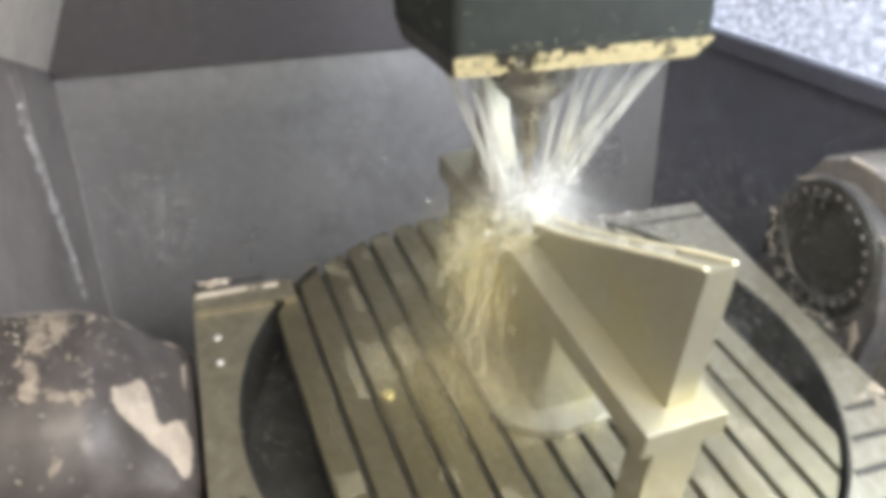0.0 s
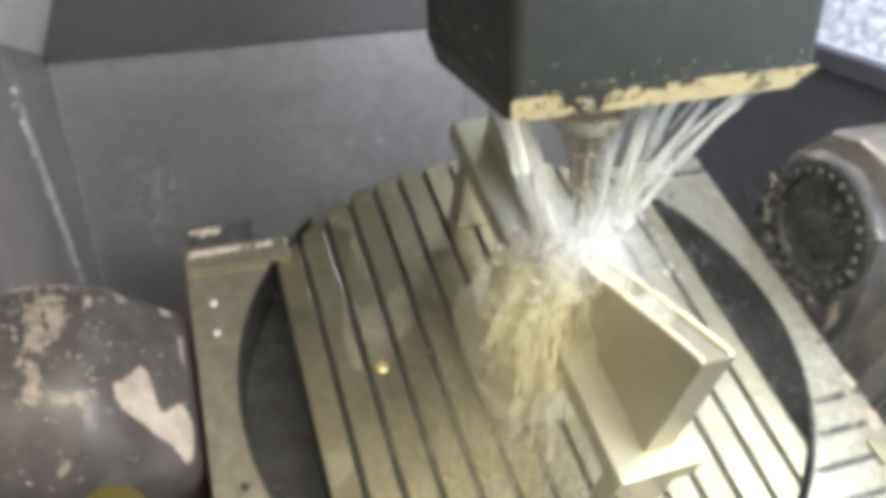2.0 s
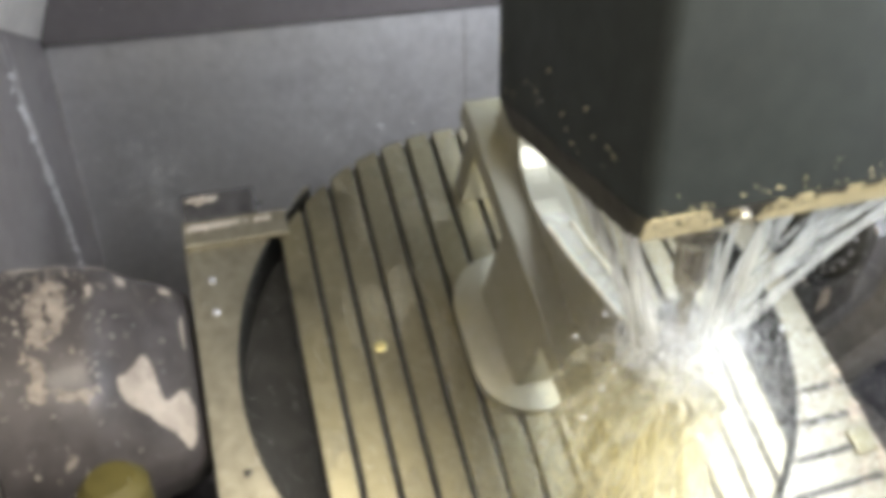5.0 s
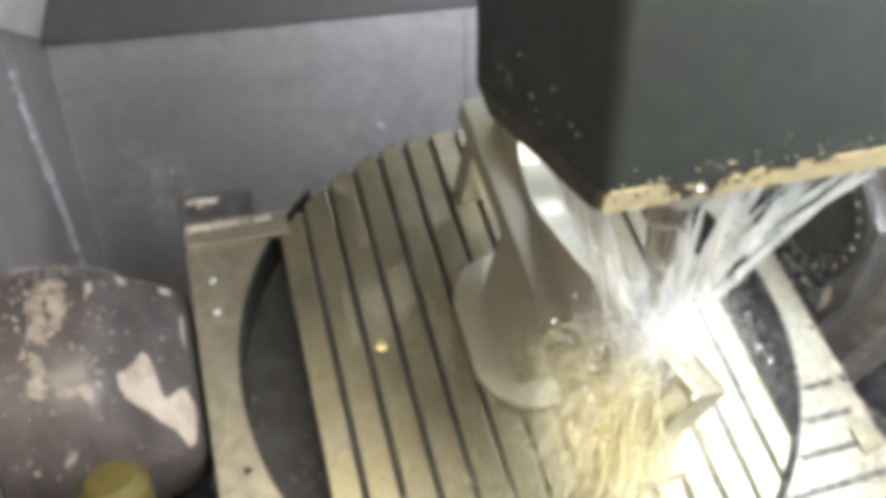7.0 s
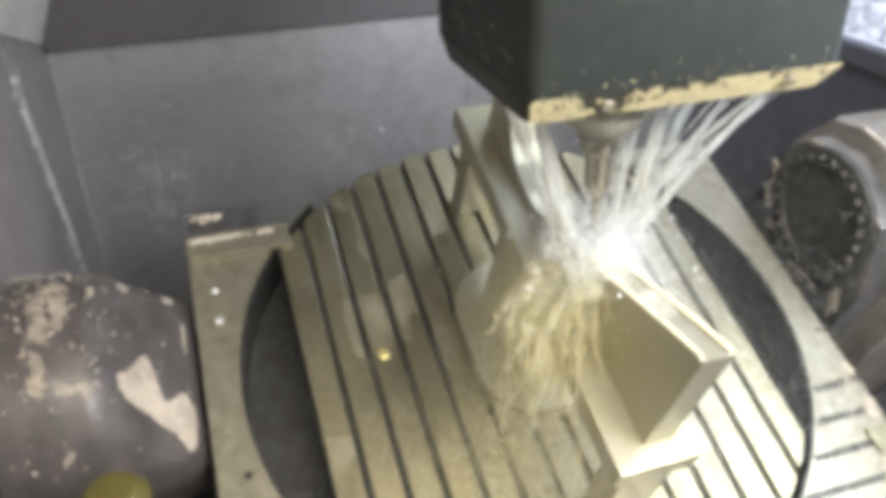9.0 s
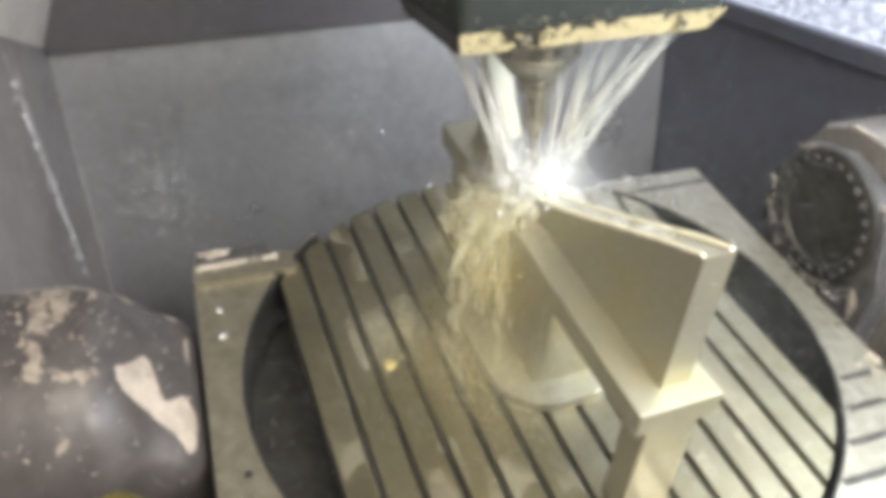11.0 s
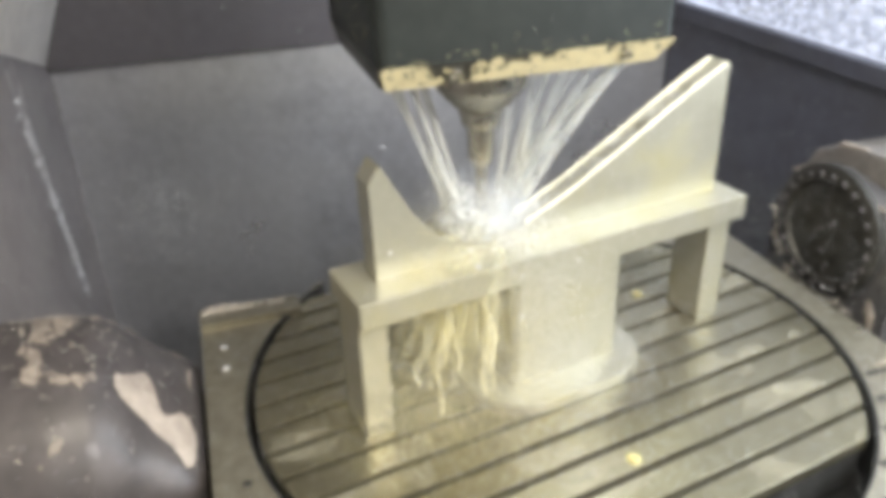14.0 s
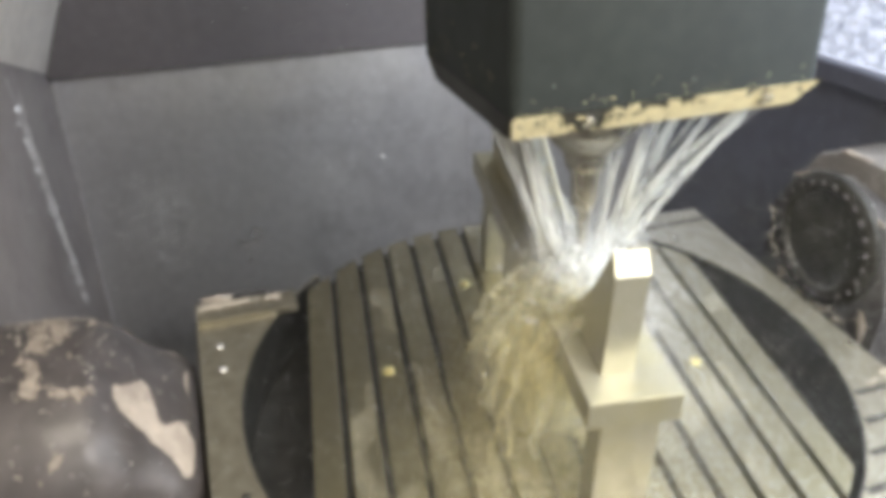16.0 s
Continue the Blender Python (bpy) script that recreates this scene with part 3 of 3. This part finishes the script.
def workpiece():
    root = empty("workpiece", "wet machined aluminium bridge with a thin notched upright blade", "workpiece")
    part("foot", prism(bmesh.new(), rounded(-0.085, 0.085, -0.105, 0.118, 0.07), 0.0, 0.014, 0.003), M["alu"], root, "rounded base pad", True)
    part("pedestal", prism(bmesh.new(), rounded(-0.042, 0.041, -0.070, 0.076, 0.010), 0.013, 0.1465), M["alu"], root, "square central pedestal", True)
    part("crossbar", box(bmesh.new(), -0.044, 0.042, -0.25, 0.25, 0.146, 0.176, 0.002), M["alu"], root, "long flat crossbar")
    for y0, y1 in ((-0.246, -0.212), (0.216, 0.248)):
        bm = bmesh.new()
        box(bm, -0.028, 0.028, y0, y1, 0.0, 0.147, 0.002)
        part("leg", bm, M["alu"], root)
    bm = bmesh.new()
    top = ((-0.228, 0.331), (-0.186, 0.311), (-0.13, 0.281), (-0.073, 0.250), (-0.013, 0.219), (0.018, 0.206), (0.049, 0.193), (0.081, 0.186), (0.105, 0.188), (0.125, 0.194), (0.144, 0.207), (0.173, 0.242), (0.206, 0.299), (0.218, 0.281))
    fine = []
    for (a, za), (b, zb) in zip(top, top[1:]):
        fine += [(a, za), ((a + b) / 2, (za + zb) / 2 - 0.0004)]
    fine.append(top[-1])
    profile_x(bm, [(-0.228, 0.175)] + fine + [(0.216, 0.175)], -0.010, 0.020)
    part("blade", bm, M["alu"], root, "thin upright blade with a curved notch")

    def blade_top(u, v):
        y = -0.225 + 0.285 * u
        for (a, za), (c, zc) in zip(top, top[1:]):
            if a <= y <= c:
                z = za + (zc - za) * (y - a) / (c - a)
        return Vector((-0.008 + 0.030 * min(1, v / 0.6), y, z + 0.001 - 0.025 * max(0, v - 0.6)))

    bm = ragged(bmesh.new(), blade_top, lambda u, v: noise.noise(Vector((u * 9, v * 2, 6.0))) + 0.5 * noise.noise(Vector((u * 40, v * 6, 2.0))) + 0.9 * u > 0.25, 120, 12, Vector((0.0004, 0, 0.0012)))
    for x in (-0.0085, 0.0185):
        path = [Vector((x, y, blade_top((y + 0.225) / 0.285, 0).z + 0.0008)) for y in [-0.224 + 0.0115 * k for k in range(24)]]
        part("rivulet", tube(bmesh.new(), path, [0.0022 + 0.0009 * noise.noise(Vector((k * 0.7, x * 90, 1.0))) for k in range(24)], 7), M["bead"], root, "cream coolant rivulet on the upper edge", True)
    part("coolant_film", bm, M["mist"], root, "white coolant running along the upper edge")["kind"] = "stuff"
    return root


base, cradle_ob, table, piece = trunnion(), cradle(), rotary_table(), workpiece()

# ---- spindle head ----
HW, HB = 0.13, 0.086


def spindle_head():
    """Origin on the tool's axis, at the height of the cream band's upper edge."""
    root = empty("spindle_head", "dark green spindle head with chipped cream lower edge and long cutter", "spindle head")
    bm = bmesh.new()
    prism(bm, rounded(-HW, HW, -HW, HB, 0.010, 4), 0.0, 0.86)
    part("housing", bm, M["green"], root, "dark green painted housing", True)
    bm = bmesh.new()
    lo = rounded(-HW + 0.005, HW - 0.008, -HW + 0.016, HB - 0.010, 0.012, 4)
    hi = rounded(-HW, HW, -HW, HB, 0.010, 4)
    a = [bm.verts.new((x, y, -0.021)) for x, y in lo]
    b = [bm.verts.new((x, y, -0.0005)) for x, y in hi]
    n = len(a)
    for i in range(n):
        bm.faces.new((a[i], a[(i + 1) % n], b[(i + 1) % n], b[i]))
    bm.faces.new(a)
    bm.faces.new(b)
    part("lower_edge", bm, M["chip"], root, "worn dark lower edge")
    # paint that is left on the lower edge, with ragged gaps
    bm = bmesh.new()

    def edge_point(u, t):
        return Vector(((-HW + 2 * HW * u) * (1 - 0.065 * (1 - t)) - 0.001 * (1 - t), -HW + 0.016 * (1 - t) - 0.0008, -0.0212 + 0.0218 * t))

    def kept(u, t):
        n = noise.noise(Vector((u * 34, t * 3.0, 0.3))) + 0.8 * noise.noise(Vector((u * 95, t * 7, 4.0)))
        bare = 0.9 * math.exp(-(((u - 0.24) / 0.085) ** 2))
        return n + 0.56 - bare - 0.95 * max(0, t - 0.40) > 0

    ragged(bm, edge_point, kept, 220, 10, Vector((0, -0.0006, 0)))
    part("cream_paint", bm, M["cream"], root, "chipped cream paint")
    bm = bmesh.new()
    turned(bm, [(0.0055, 0), (0.0055, 0.004), (0.0035, 0.004), (0.0035, 0.0025), (0, 0.0025)], 16)
    s = as_mesh("screw", bm, M["nose"], True)
    for xx in (-0.066, 0.088):
        b = new("screw", s)
        b.parent = root
        b.matrix_basis = pose(xx, -HW + 0.008, -0.010, 132, 0, 0)
    rng = random.Random(14)
    bm = bmesh.new()
    for i in range(60):
        s = rng.uniform(0.0003, 0.0008)
        if rng.random() < 0.5:
            p = Vector((-HW - 0.0003, rng.uniform(-HW + 0.02, HB - 0.01), 0.004 + abs(rng.gauss(0, 0.02))))
        else:
            p = Vector((rng.uniform(-HW + 0.01, HW - 0.01), -HW - 0.0003, 0.002 + abs(rng.gauss(0, 0.006))))
        blob(bm, p, s, s, s, 0.4, 1, i)
    part("loose_swarf", bm, M["cream"], root, "specks of swarf on the housing")["kind"] = "stuff"
    part("nose", turned(bmesh.new(), [(0.052, -0.019), (0.052, -0.030), (0.047, -0.034), (0.047, -0.058), (0.043, -0.063), (0.030, -0.078), (0.022, -0.084)], 40), M["nose"], root, "round steel spindle nose", True)
    part("collet_nut", turned(bmesh.new(), [(0.019, -0.083), (0.0215, -0.085), (0.0215, -0.090), (0.0195, -0.092), (0.0195, -0.098), (0.0165, -0.103)], 32), M["nose"], root, "ringed collet nut", True)
    part("holder", turned(bmesh.new(), [(0.0135, -0.102), (0.0125, -0.137), (0.009, -0.145)], 28), M["tool"], root, "slim tool holder", True)
    part("cutter", turned(bmesh.new(), [(0.0065, -0.144), (0.0055, -0.170), (0.004, -0.205), (0.0025, -0.222), (0.0005, -0.225)], 20), M["tool"], root, "tapered ball-nose cutter", True)
    return root


head_ob = spindle_head()

# ---- coolant ----


def mist(name, seed, centre, spread, count, size, fall, mat, parent, label):
    """Fine drops thinning out from a centre, in one mesh."""
    rs = np.random.RandomState(seed)
    p = np.array(centre) + rs.normal(size=(count, 3)) * np.array(spread)
    p[:, 2] -= fall * rs.random_sample(count) ** 0.7
    s = size * rs.uniform(0.5, 1.4, count)
    corners = np.array(((1, 0, 0), (-1, 0, 0), (0, 1, 0), (0, -1, 0), (0, 0, 1.3), (0, 0, -1.3)))
    faces = np.array(((0, 2, 4), (2, 1, 4), (1, 3, 4), (3, 0, 4), (2, 0, 5), (1, 2, 5), (3, 1, 5), (0, 3, 5)))
    verts = (p[:, None, :] + corners[None] * s[:, None, None]).reshape(-1, 3)
    tris = (faces[None] + 6 * np.arange(count)[:, None, None]).reshape(-1, 3)
    me = bpy.data.meshes.new(name)
    me.from_pydata(verts.tolist(), [], tris.tolist())
    me.materials.append(mat)
    ob = new(name, me)
    ob.parent = parent
    return tagged(ob, label, kind="stuff")


def coolant():
    """Jets from the ring of nozzles to the cutter's tip; origin as the spindle head's."""
    root = empty("coolant_jets", "white coolant jets converging on the cutter's tip", "coolant")
    rng = random.Random(21)
    tip = Vector((0, 0, -0.215))
    starts = [(0.040 + 0.0145 * i + rng.uniform(-0.004, 0.004), rng.uniform(-0.03, 0.07), rng.uniform(0.0008, 0.0017)) for i in range(6) for _ in range(3)]
    starts += [(0.105 + rng.uniform(-0.004, 0.006), rng.uniform(-0.04, 0.02), 0.0022) for _ in range(4)]
    starts += [(-0.100 + rng.uniform(-0.008, 0.012), rng.uniform(-0.03, 0.06), rng.uniform(0.0011, 0.002)) for _ in range(5)]
    starts += [(-0.088 + 0.007 * i, -0.02 + 0.016 * i, 0.0020) for i in range(5)]
    for x, y, r in starts:
        if x > 0.07:
            y -= 0.075
        a = Vector((x, y, -0.018))
        end = tip + Vector((rng.uniform(-0.008, 0.010) + 0.34 * x, rng.uniform(-0.015, 0.015), rng.uniform(-0.002, 0.022) + max(0, x) * 0.25))
        path = []
        for k in range(9):
            u = k / 8
            p = a.lerp(end, u)
            p += Vector((rng.uniform(-1, 1), rng.uniform(-1, 1), 0)) * 0.0012 * u
            p.z += 0.018 * u * (1 - u)
            path.append(p)
        bm = bmesh.new()
        tube(bm, path, [r * (0.75 + 1.3 * k / 8) * rng.uniform(0.85, 1.15) for k in range(9)], 8)
        part("jet", bm, M["jet"], root, smooth=True)
    return root


def splash():
    """The burst round the cutter's tip and the curtain that falls from it; origin at the tip."""
    root = empty("coolant_splash", "white burst of splashing coolant round the cutter's tip", "coolant")
    rng = random.Random(33)
    for i in range(12):
        bm = bmesh.new()
        d = Vector((rng.gauss(-0.004, 0.016), rng.gauss(0, 0.018), rng.gauss(0.006, 0.010)))
        blob(bm, d, rng.uniform(0.008, 0.020), rng.uniform(0.008, 0.020), rng.uniform(0.008, 0.020), 0.8, 3, i)
        part("spray_puff", bm, M["mist"], root, smooth=True)
    for i in range(34):
        # ragged falling strands on the side to which the coolant runs off
        x, y = rng.uniform(-0.11, -0.005), rng.uniform(-0.06, 0.03)
        top, length = rng.uniform(-0.02, 0.01), rng.uniform(0.04, 0.17)
        n = 9
        path = [Vector((x * (0.35 + 0.65 * (k / n) ** 0.6) + rng.gauss(0, 0.003), y + rng.gauss(0, 0.003), top - length * (k / n) ** 1.4)) for k in range(n + 1)]
        bm = bmesh.new()
        tube(bm, path, [rng.uniform(0.002, 0.0095) * (1 - 0.4 * k / n) for k in range(n + 1)], 7)
        part("falling_strand", bm, M["sheet"], root, smooth=True)
    for i in range(22):
        # thin unbroken threads that snake down from the tip
        x, y = rng.uniform(-0.085, 0.015), rng.uniform(-0.075, 0.02)
        length, n = rng.uniform(0.10, 0.20), 16
        sway, phase = rng.uniform(0.003, 0.008), rng.uniform(0, 6.28)
        path = [Vector((x * (0.25 + 0.75 * (k / n) ** 0.6) + sway * math.sin(phase + 0.8 * k) * k / n, y * (k / n) ** 0.7 + rng.gauss(0, 0.0012), -0.004 - length * (k / n) ** 1.3)) for k in range(n + 1)]
        thick = rng.uniform(0.0009, 0.0026)
        part("coolant_thread", tube(bmesh.new(), path, [thick * rng.uniform(0.5, 1.4) for k in range(n + 1)], 7), M["thread"], root, smooth=True)
    mist("fine_mist", 1, (0.003, 0, 0.012), (0.026, 0.026, 0.024), 30000, 0.0004, 0.0, M["haze"], root, "fine white spray")
    mist("fine_mist", 2, (-0.035, -0.01, 0.0), (0.036, 0.038, 0.024), 38000, 0.0004, 0.13, M["haze_low"], root, "yellowish drifting spray")
    mist("fine_mist", 3, (0.042, -0.01, 0.0), (0.034, 0.036, 0.026), 20000, 0.0004, 0.12, M["haze"], root, "white spray thrown off the blade")
    mist("fine_mist", 4, (-0.075, -0.05, -0.170), (0.065, 0.07, 0.012), 20000, 0.0004, 0.0, M["haze_low"], root, "low spray over the table")
    mist("fine_mist", 5, (0.03, -0.06, -0.15), (0.10, 0.10, 0.022), 24000, 0.00035, 0.0, M["haze"], root, "thin white spray hanging round the workpiece")
    mist("fine_mist", 6, (0.08, 0.0, -0.08), (0.22, 0.25, 0.11), 40000, 0.0003, 0.0, M["haze"], root, "thin mist drifting round the table")
    bm = bmesh.new()
    for i in range(70):
        d = Vector((rng.gauss(0.15, 1), rng.gauss(0, 1), rng.gauss(0.1, 0.6)))
        d = d.normalized() * abs(rng.gauss(0.055, 0.028))
        s = rng.uniform(0.0008, 0.0022)
        blob(bm, d, s, s, s * 1.5, 0.2, 1, i)
    tagged(part("droplets", bm, M["drop"], root, "thrown coolant droplets"), kind="stuff")
    return root


jets, burst = coolant(), splash()


# ---- movement ----
def motions():
    carriage = [
        (0, 0.0033), (0.25, 0.0089), (0.5, 0.0137), (1, 0.0181), (1.5, 0.0209), (2, 0.0252),
        (2.5, 0.0267), (3, 0.0293), (3.5, 0.0301), (4, 0.0319), (4.5, 0.0338), (5, 0.0355),
        (5.5, 0.0365), (6, 0.0362), (6.5, 0.0353), (7, 0.0343), (7.5, 0.0341), (8, 0.0304),
        (8.5, 0.0284), (9, 0.0276), (9.5, 0.0249), (10, 0.0200), (10.5, 0.0136), (11, 0.0059),
        (11.5, -0.0026), (12, -0.0119), (12.5, -0.0156), (13, -0.0152), (13.25, -0.0160), (13.5, -0.0168),
        (13.75, -0.0165), (14, -0.0163), (14.25, -0.0165), (14.5, -0.0166), (14.75, -0.0151), (15, -0.0133),
        (15.5, -0.0130), (16, -0.0065),
    ]
    tilt = [
        (0, 10.00), (0.25, 13.89), (0.5, 17.13), (1, 19.04), (1.5, 20.82), (2, 22.30),
        (2.5, 23.60), (3, 24.68), (3.5, 26.20), (4, 27.30), (4.5, 28.48), (5, 29.58),
        (5.5, 30.18), (6, 30.07), (6.5, 29.39), (7, 28.01), (7.5, 27.11), (8, 26.44),
        (8.5, 24.35), (9, 23.53), (9.5, 21.79), (10, 19.14), (10.5, 15.72), (11, 11.68),
        (11.5, 7.17), (12, 2.18), (12.5, 1.25), (13, 0.47), (13.25, 0.19), (13.5, -0.00),
        (13.75, -0.15), (14, -0.20), (14.25, -0.08), (14.5, 0.15), (14.75, 0.34), (15, 0.64),
        (15.5, 1.96), (16, 4.92),
    ]
    turn = [
        (0, 3.94), (0.25, 2.80), (0.5, 2.03), (1, 1.89), (1.5, 1.06), (2, 0.90),
        (2.5, 0.85), (3, 0.46), (3.5, -0.18), (4, -0.28), (4.5, -0.53), (5, -0.88),
        (5.5, -1.09), (6, -1.09), (6.5, -1.02), (7, -0.62), (7.5, -0.36), (8, -0.09),
        (8.5, 0.38), (9, 0.52), (9.5, 0.71), (10, 0.95), (10.5, 1.47), (11, 2.54),
        (11.5, 4.38), (12, 12.05), (12.5, 21.62), (13, 35.75), (13.25, 46.78), (13.5, 60.93),
        (13.75, 79.94), (14, 99.91), (14.25, 117.54), (14.5, 132.75), (14.75, 143.82), (15, 152.46),
        (15.5, 165.77), (16, 171.71),
    ]
    head = [
        (0, -0.0058, -0.0052, 0.4318), (0.25, -0.0068, -0.0314, 0.4307), (0.5, -0.0074, -0.0552, 0.4296), (1, -0.0064, -0.0851, 0.4275),
        (1.5, -0.0071, -0.1191, 0.4253), (2, -0.0072, -0.1500, 0.4226), (2.5, -0.0052, -0.1765, 0.4188), (3, -0.0032, -0.2029, 0.4142),
        (3.5, -0.0031, -0.2320, 0.4103), (4, -0.0052, -0.2659, 0.4087), (4.5, -0.0070, -0.3033, 0.4088), (5, -0.0089, -0.3395, 0.4089),
        (5.5, -0.0114, -0.3593, 0.4090), (6, -0.0159, -0.3566, 0.4090), (6.5, -0.0193, -0.3393, 0.4089), (7, -0.0139, -0.3049, 0.4091),
        (7.5, -0.0101, -0.2713, 0.4101), (8, -0.0059, -0.2351, 0.4125), (8.5, -0.0015, -0.2019, 0.4154), (9, -0.0026, -0.1713, 0.4183),
        (9.5, -0.0033, -0.1364, 0.4215), (10, -0.0035, -0.0973, 0.4250), (10.5, -0.0038, -0.0580, 0.4283), (11, -0.0046, -0.0223, 0.4311),
        (11.5, -0.0061, 0.0058, 0.4329), (12, -0.0210, 0.0264, 0.4338), (12.5, -0.0358, 0.0248, 0.4340), (13, -0.0496, 0.0227, 0.4334),
        (13.25, -0.0621, 0.0138, 0.4328), (13.5, -0.0740, -0.0042, 0.4324), (13.75, -0.0804, -0.0319, 0.4330), (14, -0.0827, -0.0623, 0.4336),
        (14.25, -0.0737, -0.0894, 0.4335), (14.5, -0.0591, -0.1110, 0.4333), (14.75, -0.0481, -0.1210, 0.4329), (15, -0.0374, -0.1258, 0.4321),
        (15.5, -0.0157, -0.1333, 0.4280), (16, -0.0106, -0.1558, 0.4215),
    ]
    moves = list(zip(carriage, tilt, turn))
    walk(base, [(t, pose(0, y, 0)) for t, y in carriage])
    walk(cradle_ob, [(c[0], pose(0, c[1], 0, a[1])) for c, a, _ in moves])
    on_table = [(c[0], pose(0, c[1], 0, a[1]) @ pose(0, E, HT, 0, 0, r[1])) for c, a, r in moves]
    walk(table, on_table)
    walk(piece, on_table)
    walk(head_ob, [(t, pose(x, y, z)) for t, x, y, z in head])
    walk(jets, [(t, pose(x, y, z)) for t, x, y, z in head])
    walk(burst, [(t, pose(x, y, z - 0.215)) for t, x, y, z in head])
    # the broken water never stands still
    rng = random.Random(77)
    for piece_of_water in burst.children:
        if piece_of_water.name.startswith(("spray_puff", "falling_strand", "coolant_thread", "droplets")):
            reach = 24 if piece_of_water.name.startswith(("falling", "coolant")) else 42
            rows = [(0.2 * i, pose(rng.gauss(0, 0.004), rng.gauss(0, 0.004), rng.gauss(0, 0.004), 0, 0, rng.uniform(-reach, reach))) for i in range(81)]
            walk(piece_of_water, rows)


motions()
